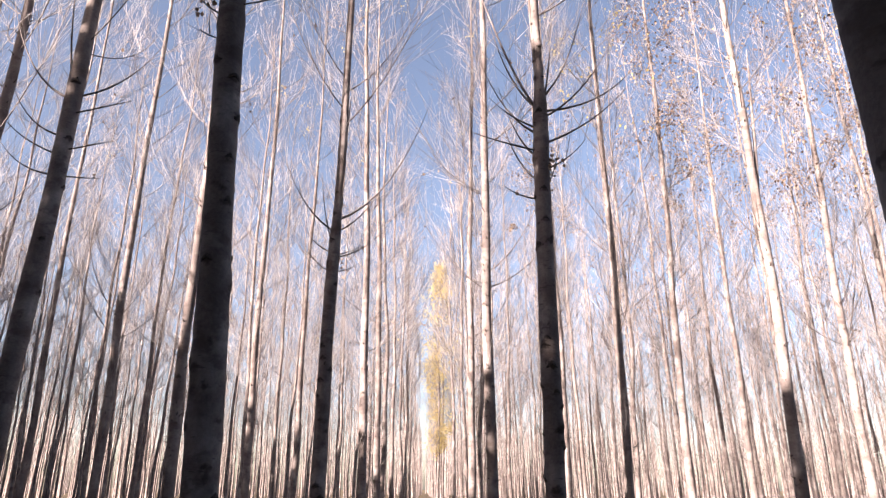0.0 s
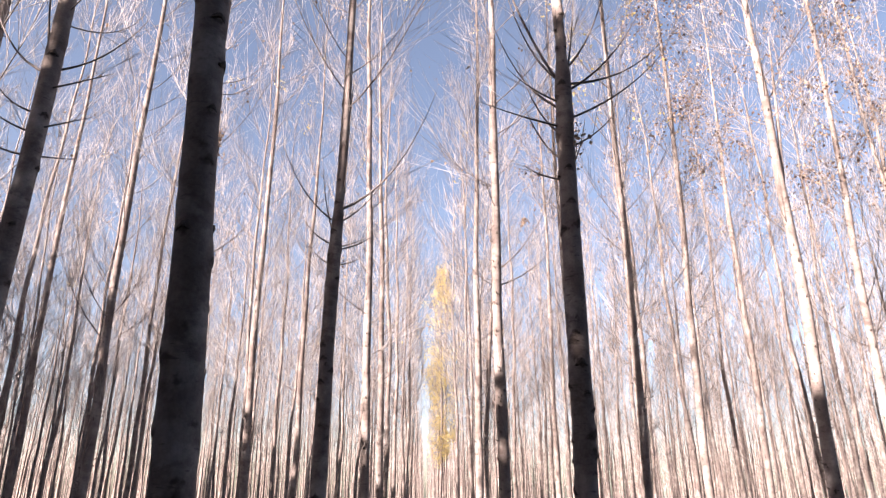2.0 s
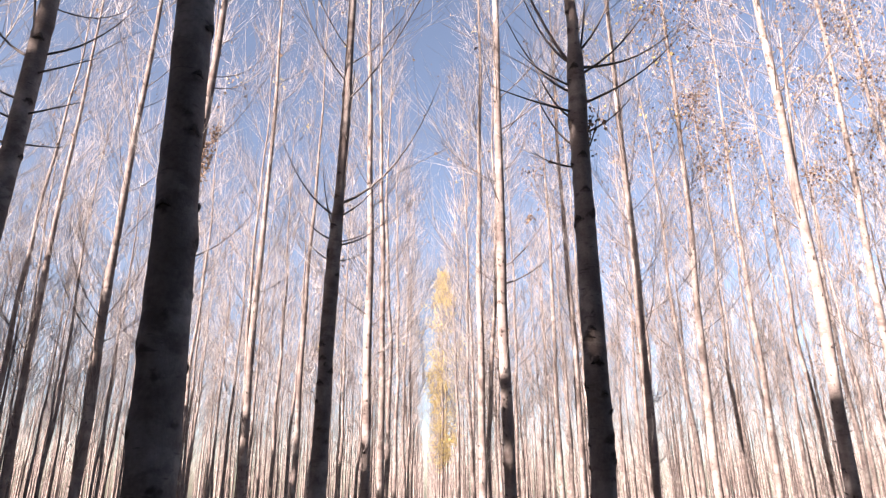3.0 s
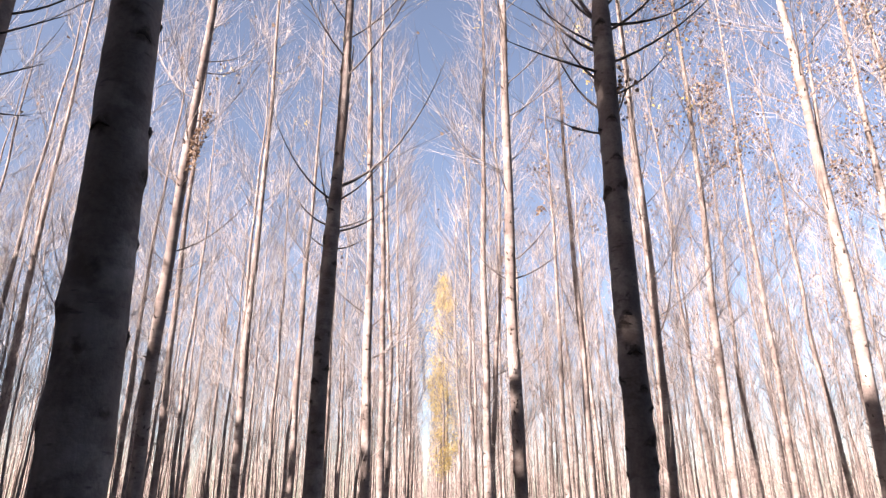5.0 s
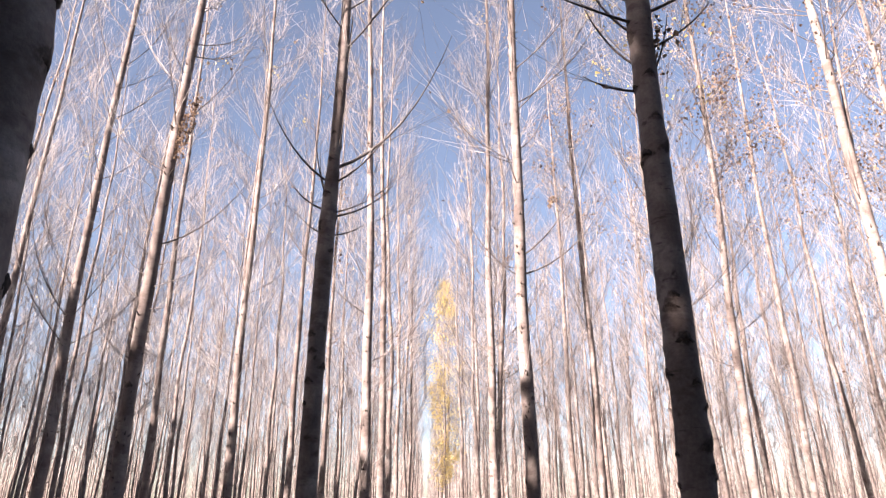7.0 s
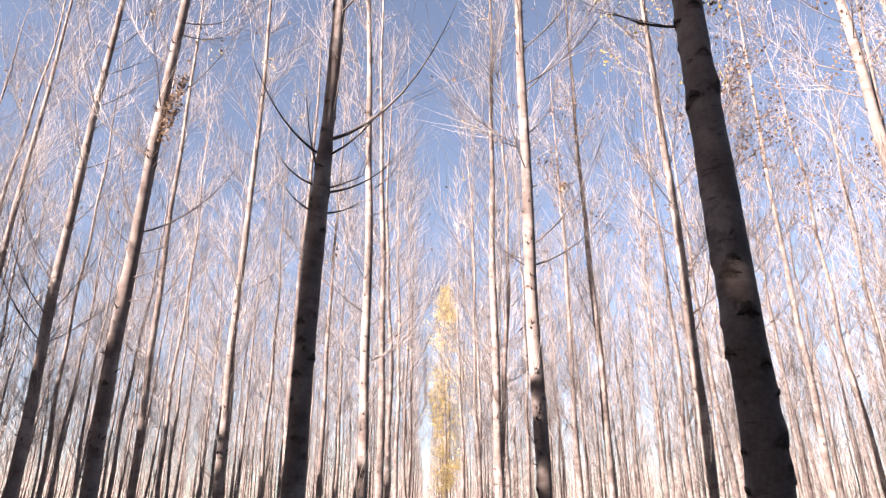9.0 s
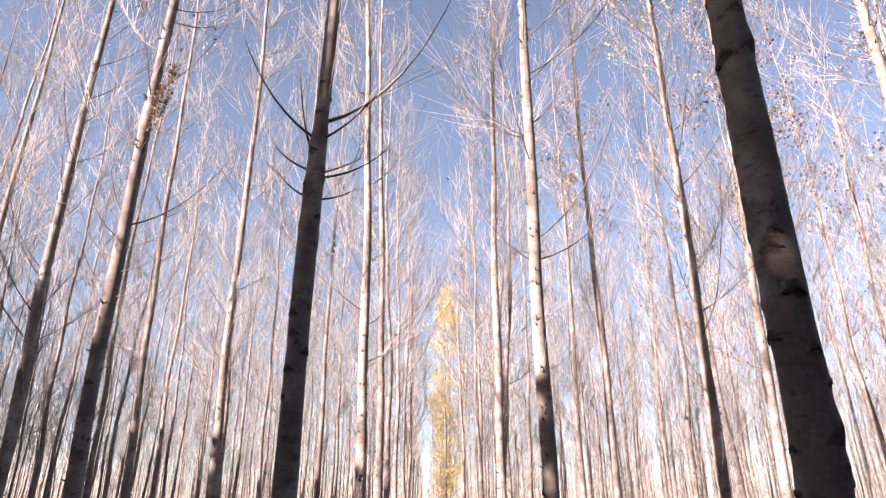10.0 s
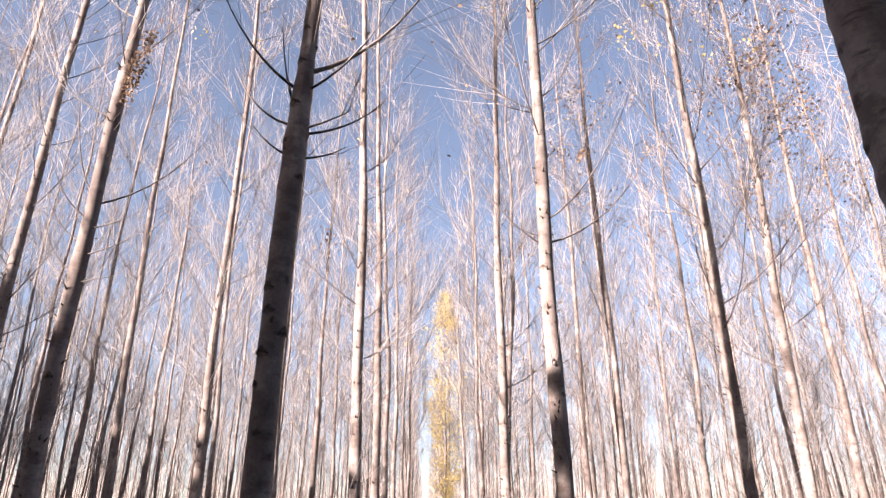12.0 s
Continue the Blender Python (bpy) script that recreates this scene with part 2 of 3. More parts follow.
class Poplar:
    """One tall bare poplar, its trunk's line and its limbs; the base is at the origin."""

    def __init__(self, seed, height=24.0, r0=0.13, lean=0.0, lean_y=0.0, bow=0.06, neck=None):
        self.neck = neck
        self.rng = np.random.default_rng(seed)
        self.h, self.r0 = height, r0
        self.lean = (math.tan(radians(lean)), math.tan(radians(lean_y)))
        self.ph = self.rng.uniform(0, 6.28, 6)
        self.bow = bow

    def axis(self, z):
        z = np.asarray(z, float)
        k = np.clip(z / 3.0, 0, 1) * self.bow
        x = self.lean[0] * z + k * (np.sin(z * 0.42 + self.ph[0]) + 0.35 * np.sin(z * 1.3 + self.ph[1]))
        y = self.lean[1] * z + k * (np.sin(z * 0.37 + self.ph[2]) + 0.35 * np.sin(z * 1.5 + self.ph[3]))
        return np.stack([x, y, z], -1)

    def radius(self, z):
        z = np.asarray(z, float)
        r = self.r0 * (np.clip(1 - z / self.h, 0, 1) ** 0.85 * 0.97 + 0.03) + 0.05 * np.exp(-z / 0.25)
        if self.neck:
            r = r * (1 - (1 - self.neck[1]) / (1 + np.exp((self.neck[0] - z) / 0.09)))
        return r

    def trunk(self, sides, rings):
        buf = Buf()
        z = np.linspace(-0.15, self.h, rings)
        r = self.radius(np.maximum(z, 0))
        ang = np.arange(sides) * 2 * np.pi / sides
        swell = 1 + 0.035 * np.sin(z[:, None] * 2.3 + ang[None, :] * 2 + self.ph[4]) + 0.05 * (self.rng.random((rings, sides)) - 0.5)
        buf.tube(self.axis(z), r[:, None] * swell, sides)
        return buf

    def worn_trunk(self, sides, scars, seed):
        """A trunk seen close: finer rings, with a swelling round each branch scar."""
        rng, buf = np.random.default_rng(seed), Buf()
        z = np.concatenate([np.linspace(-0.15, 8.5, 240), np.linspace(8.7, self.h, 40)])
        ang = np.arange(sides) * 2 * np.pi / sides + radians(97.4)
        swell = 1 + 0.035 * np.sin(z[:, None] * 2.3 + ang[None, :] * 2 + self.ph[4]) + 0.022 * (rng.random((len(z), sides)) - 0.5)
        rad = self.radius(np.maximum(z, 0))[:, None] * swell
        mark = np.zeros_like(rad)
        for at, az, size in scars:
            turn = np.abs((ang - az + np.pi) % (2 * np.pi) - np.pi)
            rise = np.where(z < at, 0.055, 0.11)
            rad += 0.011 * size * np.exp(-((z - at) / rise) ** 2)[:, None] * np.exp(-(turn / 0.5) ** 2)[None, :]
            side = turn[None, :] * 0.11
            brow = (z - at)[:, None] + 0.55 * side
            mark += size ** 0.5 * np.exp(-(brow / 0.022) ** 2) * np.exp(-(side / (0.07 * size)) ** 2)
            mark += 0.75 * size * np.exp(-((brow + 0.035) / 0.03) ** 2) * np.exp(-(side / (0.03 * size)) ** 2)
        at = 0.6
        while at < 9.0:
            mark += rng.uniform(0.15, 0.5) * np.exp(-((z[:, None] - at - 0.012 * np.sin(ang[None, :] * 3 + at * 9)) / 0.014) ** 2)
            at += rng.uniform(0.18, 0.5)
        buf.tube(self.axis(z), rad, sides)
        me = buf.mesh("trunk", BARK)
        me.attributes.new("scar", "FLOAT", "POINT").data.foreach_set("value", np.clip(mark, 0, 1).astype(np.float32).ravel())
        return me

    def limb_path(self, z, az, length, th0=62, th1=22, steps=8):
        """From the trunk at height z outwards, bending upwards along its length."""
        th = np.radians(np.linspace(th0, th1, steps))
        wob = self.rng.normal(0, 0.07, steps).cumsum()
        step = length / steps
        d = np.stack([np.sin(th) * np.cos(az + wob), np.sin(th) * np.sin(az + wob), np.cos(th)], -1) * step
        return np.vstack([self.axis(z)[None], self.axis(z)[None] + np.cumsum(d, 0)])

    def spurs(self, count, low, high):
        """Short dark stubs and bud spurs along the trunk."""
        buf, rng = Buf(), self.rng
        for z in rng.uniform(low, high, count):
            az, ln = rng.uniform(0, 6.283), rng.uniform(0.02, 0.08)
            out = np.array((math.cos(az), math.sin(az), rng.uniform(0.2, 1.0)))
            root = self.axis(z) + np.array((math.cos(az), math.sin(az), 0)) * float(self.radius(z)) * 0.9
            buf.tube([root, root + out * ln], [0.011 + 0.07 * ln, 0.005], 4)
        return buf

    def twigs_on(self, buf, path, count, sides, reach, steps=3, again=0, radius=0.0055):
        rng, tips = self.rng, []
        n = len(path)
        for _ in range(count):
            i = rng.uniform(0.12, 0.98) * (n - 1)
            a = int(i)
            p = path[a] + (path[min(a + 1, n - 1)] - path[a]) * (i - a)
            d = path[min(a + 1, n - 1)] - path[max(a - 1, 0)]
            d = d / (np.linalg.norm(d) + 1e-9)
            side = rng.normal(size=3)
            side -= d * side.dot(d)
            side /= np.linalg.norm(side) + 1e-9
            dirn = d * 0.75 + side * rng.uniform(0.32, 0.75) + np.array((0, 0, 0.42))
            dirn /= np.linalg.norm(dirn)
            ln = reach * rng.uniform(0.4, 1.35)
            up = np.array((0, 0, 0.22)) + rng.normal(0, 0.2, 3)
            pts = [p]
            for s in range(steps):
                dirn = dirn + up * 0.3
                dirn /= np.linalg.norm(dirn)
                pts.append(pts[-1] + dirn * ln / steps)
            buf.tube(pts, np.linspace(radius, radius * 0.4, steps + 1), sides)
            tips += pts[1:]
            if again:
                tips += self.twigs_on(buf, np.array(pts), again, 3, reach * 0.5, 1, 0, radius * 0.66)
        return tips

    def crown_heights(self, count, low, high):
        """Heights of the limbs, in loose whorls."""
        rng = self.rng
        nodes = max(3, count // 2)
        at = low + (np.arange(nodes) + rng.uniform(-0.3, 0.3, nodes)) * (high - low) / (nodes - 0.5)
        return np.clip(at[np.arange(count) % nodes] + rng.normal(0, 0.13, count), low, self.h - 0.6)


def limb_length(z, low, h, rng):
    """Limbs are longest in the lower crown and short at the top."""
    return rng.uniform(0.6, 1.3) * (1.0 + 1.8 * (1 - (z - low) / (h - low)) ** 0.8)


def spread(z, low, h, rng, slim=False):
    """How far a limb leans out at its root and at its tip: flat below, steep above; slim crowns are steep all through."""
    k = (z - low) / (h - low)
    if slim:
        return rng.uniform(34, 54) - 14 * k, rng.uniform(4, 18)
    return rng.uniform(46, 68) - 20 * k, rng.uniform(8, 30)


def leaves_at(buf, tips, count, rng, size, low=0.0, high=99.0, clump=0.17, knot=14):
    tips = [t for t in tips if low < t[2] < high]
    for _ in range(count if tips else 0):
        if _ % knot == 0:
            heart = tips[rng.integers(len(tips))]
        buf.leaf(heart + rng.normal(0, clump, 3), size * rng.uniform(0.6, 1.25), rng)


def bent(p0, dx, dy, dz, steps=9):
    """A limb that leaves the trunk nearly flat and bends up to its tip."""
    p0 = np.asarray(p0, float)
    p1 = p0 + np.array((0.6 * dx, 0.6 * dy, 0.2 * dz))
    p2 = p0 + np.array((dx, dy, dz))
    t = np.linspace(0, 1, steps)[:, None]
    return (1 - t) ** 2 * p0 + 2 * t * (1 - t) * p1 + t ** 2 * p2


def near_tree(name, x, y, seed, lean=0.0, lean_y=0.0, r0=0.122, height=24.0, low=5.0, limbs=46, twigs=13, bow=0.04,
              leaves=70, leaf_range=(5.0, 20.0), extra=(), clumps=(), burls=(), knots=0, material=None, label="", sides=18, neck=None, stems=(), stout=1.0):
    """A poplar with every limb a part of its own; extra limbs as (height, dx, dy, dz to the tip)."""
    tr = Poplar(seed, height, r0, lean, lean_y, bow, neck)
    rng = tr.rng
    root = new(name)
    root.location = (x, y, 0)
    tagged(root, label or "tall bare poplar with pale bark and upswept thin limbs", "tree", "plantation poplars")
    mark = np.random.default_rng(seed + 500)
    scars = [(1.0 + 7.0 * (i + mark.uniform(0, 1)) / knots, mark.uniform(0, 6.283), mark.uniform(0.3, 1.3)) for i in range(knots)]
    part("trunk", tr.worn_trunk(max(sides + 6, 24), scars, seed + 900) if scars else tr.trunk(sides, 110).mesh("trunk", BARK), root)
    if knots < 25:
        part("spur_growth", tr.spurs(150, 1.6, 15.0).mesh("spur_growth", KNOT), root, "dark stubs along the trunk", "stuff")
    tw, tips, paths = Buf(), [], []
    for z in tr.crown_heights(limbs, low, height - 1.0):
        ln = limb_length(z, low, height, rng)
        paths.append((tr.limb_path(z, rng.uniform(0, 6.283), ln, *spread(z, low, height, rng), 9), ln, twigs))
    for z in rng.uniform(2.0, low, 0 if knots >= 30 else 4 if extra or knots else 16):
        ln = rng.uniform(0.3, 1.0)
        paths.append((tr.limb_path(z, rng.uniform(0, 6.283), ln, rng.uniform(55, 80), rng.uniform(15, 40), 9), ln, 2))
    for z, dx, dy, dz in extra:
        ln = math.sqrt(dx * dx + dy * dy + dz * dz)
        paths.append((bent(tr.axis(z), dx, dy, dz), ln, 3))
    for p, ln, many in paths:
        rr = min(float(tr.radius(p[0][2])) * 0.5, (0.0075 + 0.003 * ln) * stout if many == 3 else 0.004 + 0.003 * ln)
        b = Buf()
        b.tube(p, np.linspace(rr, 0.0035, len(p)), 6)
        part("limb", b.mesh("limb", LIMB), root)
        tips += tr.twigs_on(tw, p, max(2, int(many * ln / 1.4)), 3, 0.5 + 0.42 * ln, 3, 1, 0.0042)
    for z, dx, dy, dz, rr in stems:
        b, up = Buf(), np.linspace(0, 1, 14)[:, None]
        p = tr.axis(z) + np.array((dx, dy, 0)) * up ** 0.75 + np.array((0, 0, dz)) * up
        b.tube(p, np.linspace(rr, rr * 0.3, len(p)), 10)
        part("side_stem", b.mesh("side_stem", BARK), root)
        tips += tr.twigs_on(tw, p, 12, 3, 0.6, 3, 1, 0.0045)
    part("twig_growth", tw.mesh("twig_growth", TWIG), root, kind="stuff")
    stray = Buf()
    leaves_at(stray, tips, 70, rng, 0.065, 4.5, 18.0, 0.04, 1)
    part("stray_foliage", stray.mesh("stray_foliage", WITHERED, False), root, "single curled brown leaves", "stuff")
    if leaves:
        lf = Buf()
        leaves_at(lf, tips, leaves, rng, 0.08, *leaf_range)
        part("foliage", lf.mesh("foliage", material or DRY, False), root, "dry leaves left on the twigs", "stuff")
    for x0, y0, z0, x1, y1, z1, many, size in clumps:
        lf = Buf()
        for _ in range(many * 2):
            f = rng.random()
            lf.leaf(np.array((x0, y0, z0)) * (1 - f) + np.array((x1, y1, z1)) * f + rng.normal(0, 0.045, 3), size * 0.7 * rng.uniform(0.6, 1.2), rng)
        part("leaf_clump", lf.mesh("leaf_clump", WITHERED, False), root, "clump of withered brown leaves", "stuff")
    for z, az in burls:
        k = part("burl", BURL_MESH, root, "rough dark branch stub")
        a, r = tr.axis(z), float(tr.radius(z))
        k.location = (a[0] + math.cos(radians(az)) * r * 0.93, a[1] + math.sin(radians(az)) * r * 0.93, z)
        k.rotation_euler = (0, 0, radians(az))
        sc = rng.uniform(0.45, 0.95)
        k.scale = (sc, sc, sc)
    for z, az, size in [m for m in scars if m[2] > 0.85]:
        k = part("knot", KNOT_MESHES[int(rng.integers(5))], root)
        a, r = tr.axis(z), float(tr.radius(z)) + 0.008 * size
        k.location = (a[0] + math.cos(az) * r, a[1] + math.sin(az) * r, z)
        k.rotation_euler = (0, 0, az - math.pi / 2)
        k.scale = (size * 0.7, size, size * rng.uniform(0.6, 1.1))
    return root, tr, tips


def far_tree(seed, height, leaves, material, sides=8, limbs=38, twigs=7, again=1, leaf_range=(5, 22), steps=2):
    """A lighter poplar for the depth of the stand, to be copied."""
    tr = Poplar(seed, height, 0.112, 0, 0, 0.09)
    rng = tr.rng
    root = new("poplar_tree")
    tagged(root, "tall bare pale poplar in the deep stand", "tree", "plantation poplars")
    part("trunk", tr.trunk(sides, 36 if steps > 1 else 22).mesh("trunk", BARK), root)
    if steps > 1:
        part("spur_growth", tr.spurs(120, 1.5, 14.0).mesh("spur_growth", KNOT), root, "dark stubs along the trunk", "stuff")
    br, tw, tips = Buf(), Buf(), []
    low = rng.uniform(4.2, 5.6) if steps > 1 else rng.uniform(5.5, 7.0)
    for z in tr.crown_heights(limbs, low, height - 0.8):
        ln = limb_length(z, low, height, rng)
        p = tr.limb_path(z, rng.uniform(0, 6.283), ln, *spread(z, low, height, rng, steps == 1), 5 if steps > 1 else 3)
        one = Buf() if steps > 1 else br
        one.tube(p, np.linspace(0.005 + 0.003 * ln, 0.004, len(p)), 4 if steps > 1 else 3)
        if steps > 1:
            part("limb", one.mesh("limb", TWIG), root)
        tips += tr.twigs_on(tw, p, max(3, int(twigs * ln / 1.4)), 3, (0.48 + 0.40 * ln) * (1.0 if steps > 1 else 1.1), steps, again, 0.0046 if steps > 1 else 0.0108)
    for z in rng.uniform(1.8, low + 2.0, 30):
        ln = rng.uniform(0.3, 1.2)
        p = tr.limb_path(z, rng.uniform(0, 6.283), ln, rng.uniform(50, 80), rng.uniform(15, 40), 4)
        br.tube(p, np.linspace(0.009, 0.004, len(p)), 3)
        tr.twigs_on(tw, p, 2, 3, 0.3, 2, 0, 0.005)
    part("limb_growth" if steps == 1 else "side_shoot_growth", br.mesh("limb_growth", LIMB if steps > 1 else TWIG), root, kind="stuff")
    part("twig_growth", tw.mesh("twig_growth", TWIG), root, kind="stuff")
    if leaves:
        lf = Buf()
        leaves_at(lf, tips, leaves, rng, 0.085, *leaf_range)
        part("foliage", lf.mesh("foliage", material, False), root, "dry leaves left on the twigs", "stuff")
    return root


# ---- ground ----
def make_ground():
    bm = bmesh.new()
    bmesh.ops.create_grid(bm, x_segments=90, y_segments=90, size=1.0)
    for v in bm.verts:
        sx, sy = v.co.x, v.co.y
        x, y = math.copysign(abs(sx) ** 3 * 2500 + abs(sx) * 60, sx), math.copysign(abs(sy) ** 3 * 2500 + abs(sy) * 60, sy)
        v.co = Vector((x, y + 20, 0.05 * noise.noise(Vector((x * 0.3, y * 0.3, 0))) - 0.03))
    me = bpy.data.meshes.new("ground")
    bm.to_mesh(me)
    bm.free()
    me.materials.append(GROUND)
    me.polygons.foreach_set("use_smooth", [True] * len(me.polygons))
    tagged(new("ground", me), "flat plantation floor of brown leaf litter and dry grass", "ground", kind="structure")


make_ground()

# ---- the poplars beside the walk: x, y, seed, and what sets each apart ----
RIGHT_LIMBS = [(6.17, -0.65, 0.23, 1.68), (6.32, 0.62, -0.24, 1.38), (6.15, 0.25, 0.08, 1.77), (6.03, 0.89, -0.35, 0.91), (6.15, 1.41, 0.44, 0.96),
               (5.66, 1.05, -0.42, 0.6), (5.8, -0.77, 0.27, 1.37), (5.88, -0.68, -0.23, 0.33), (5.44, -0.51, 0.18, 1.18), (5.56, -1.0, -0.35, 0.12),
               (5.12, -0.47, 0.17, 0.96), (5.29, 0.53, -0.2, 0.34), (4.9, -0.47, 0.17, 0.27), (4.99, 0.22, -0.08, 0.62)]
MIDDLE_LIMBS = [(5.79, 1.52, 0.53, 2.54), (5.58, 0.77, -0.26, 0.69), (5.13, 0.76, 0.27, 0.57), (5.17, 0.5, -0.17, 0.1), (4.88, 0.43, 0.16, 0.22),
                (5.58, -0.87, -0.34, 1.18), (5.21, -0.74, 0.24, 0.84), (4.88, -0.35, -0.13, 0.25), (5.33, -0.32, 0.11, 1.42), (5.75, 0.14, -0.1, 1.3)]
CLUSTER_LIMBS = [(6.01, 1.42, 0.56, 1.84), (5.78, -0.61, -0.27, 0.91), (6.12, -0.81, 0.24, 2.32), (5.64, 0.93, -0.29, 0.2), (5.45, -0.96, 0.28, 1.14),
                 (5.26, 0.98, -0.3, 0.28), (5.01, -0.72, 0.21, 0.84), (4.88, 0.71, -0.22, 0.04)]
LEFT_LIMBS = [(6.58, 0.9, 0.38, 1.07), (6.31, 0.97, -0.29, 0.03), (6.53, -1.47, 0.4, 1.99), (5.75, 0.78, -0.23, 0.02), (5.38, 0.47, 0.2, 0.05),
              (5.67, -0.68, -0.32, 0.4), (5.38, -1.08, 0.3, 0.66), (6.63, -0.3, -0.11, 2.4), (5.96, -1.1, 0.31, 0.99)]
WHITE_LIMBS = [(5.67, 1.98, 0.62, 2.17), (6.01, 1.38, -0.54, 2.13), (8.17, 0.91, 0.3, 1.91), (5.77, -0.67, -0.23, 0.22), (6.25, -0.3, 0.08, 2.27), (5.64, -1.09, -0.38, 1.2)]
NEAR = [
    dict(x=1.335, y=1.6, seed=11, lean=-3.0, knots=30, limbs=30, leaves=0, low=6.0),
    dict(x=-1.498, y=4.58, seed=12, lean=-2.72, r0=0.1235, knots=70, limbs=32, low=6.2, bow=0.02, sides=28,
         extra=[(5.15, -0.32, -0.1, 0.22), (5.28, 0.42, -0.08, 0.02), (4.95, -0.28, 0.05, 0.14)],
         clumps=[(-0.5, -0.1, 5.2, -0.42, -0.1, 5.36, 14, 0.07)], burls=[(3.07, 20), (2.57, 24), (3.62, 28), (2.2, 30)]),
    dict(x=1.208, y=7.63, seed=13, lean=0.24, r0=0.1185, knots=110, limbs=30, leaf_range=(11, 20), low=7.6, bow=0.02, stout=1.4, extra=RIGHT_LIMBS, sides=28, neck=(6.38, 0.62),
         stems=[(6.2, -0.12, 0.04, 3.4, 0.03), (6.15, -0.85, 0.1, 2.3, 0.02)],
         clumps=[(0.16, -0.08, 5.3, 0.20, -0.1, 5.42, 12, 0.09), (0.12, -0.06, 4.95, 0.14, -0.06, 5.6, 16, 0.06)]),
    dict(x=-5.12, y=8.0, seed=14, r0=0.14, knots=30, low=7.2, limbs=34, bow=0.03, stout=1.4, extra=LEFT_LIMBS),
    dict(x=-1.85, y=10.6, seed=15, lean=0.3, r0=0.117, knots=70, limbs=32, low=7.6, bow=0.03, stout=1.4, extra=MIDDLE_LIMBS, neck=(5.7, 0.8), stems=[(5.6, 0.13, 0.0, 2.6, 0.026)]),
    dict(x=-7.84, y=10.4, seed=16),
    dict(x=7.0, y=13.9, seed=17, lean=0.5, r0=0.13, leaves=700, leaf_range=(10, 16), low=8.8, stems=[(7.6, 0.42, 0.1, 4.2, 0.05)],
         extra=[(6.7, -1.1, 0.3, 2.6), (10.4, 0.95, -0.2, 1.3), (7.2, 0.45, -0.3, 0.3), (6.9, -0.5, -0.4, 1.4)]),
    dict(x=1.02, y=14.2, seed=18, lean=-0.3, bow=0.03, knots=16, extra=WHITE_LIMBS, limbs=34, low=7.4,
         clumps=[(0.52, -0.2, 6.95, 0.55, -0.22, 7.12, 16, 0.1)]),
    dict(x=-5.28, y=13.7, seed=19, knots=12, leaves=40, extra=CLUSTER_LIMBS, limbs=34, low=7.4,
         clumps=[(0.14, -0.12, 7.6, 0.34, -0.16, 8.95, 120, 0.085), (0.1, -0.12, 7.9, 0.2, -0.14, 8.5, 60, 0.085)]),
    dict(x=-8.15, y=16.7, seed=20, lean=-0.6),
    dict(x=4.5, y=17.1, seed=21, lean=0.2, leaves=240, leaf_range=(10.5, 15), material=YELLOW),
    dict(x=10.62, y=17.6, seed=22, lean=1.2, leaves=2200, leaf_range=(9, 17)),
    dict(x=-1.98, y=18.2, seed=23, lean=-1.8),
    dict(x=-5.65, y=20.6, seed=24, lean=-1.0, leaves=70, leaf_range=(13, 20), material=YELLOW),
    dict(x=0.85, y=21.0, seed=25, lean=0.5),
    dict(x=6.85, y=19.6, seed=26, lean=1.0, leaves=2400, leaf_range=(10.5, 17.5)),
    dict(x=-2.03, y=23.0, seed=27, lean=-1.9, leaves=70, leaf_range=(13, 22), material=YELLOW),
    dict(x=4.18, y=23.4, seed=28, lean=-0.5, leaves=900, leaf_range=(11, 18)),
    dict(x=-8.65, y=22.9, seed=29, lean=-1.6),
    dict(x=-12.7, y=21.5, seed=30, lean=-0.8),
    dict(x=10.6, y=24.3, seed=31, lean=0.6, leaves=2200, leaf_range=(10.5, 18.5)),
    dict(x=-5.5, y=26.3, seed=32, leaves=80, leaf_range=(12, 22), material=YELLOW),
    dict(x=4.6, y=30.0, seed=33, leaves=100),
    dict(x=-5.4, y=32.2, seed=34),
]
for spec in NEAR:
    near_tree("poplar_tree", **spec)

# ---- the deep stand, in staggered rows ----
KINDS = [(24, 60, DRY, (4, 22)), (25.5, 40, YELLOW, (10, 24)), (23, 90, DRY, (4, 20)), (24.5, 30, DRY, (4, 20)),
         (22.5, 800, DRY, (8.5, 18)), (25, 600, DRY, (7.5, 17)), (23.5, 40, YELLOW, (10, 22))]
MID = [far_tree(100 + i, h, n, m, leaf_range=lr, twigs=12, again=1) for i, (h, n, m, lr) in enumerate(KINDS)]
FAR = [far_tree(120 + i, h, n // 2, m, leaf_range=lr, sides=6, again=0, twigs=7, steps=1) for i, (h, n, m, lr) in enumerate(KINDS)]


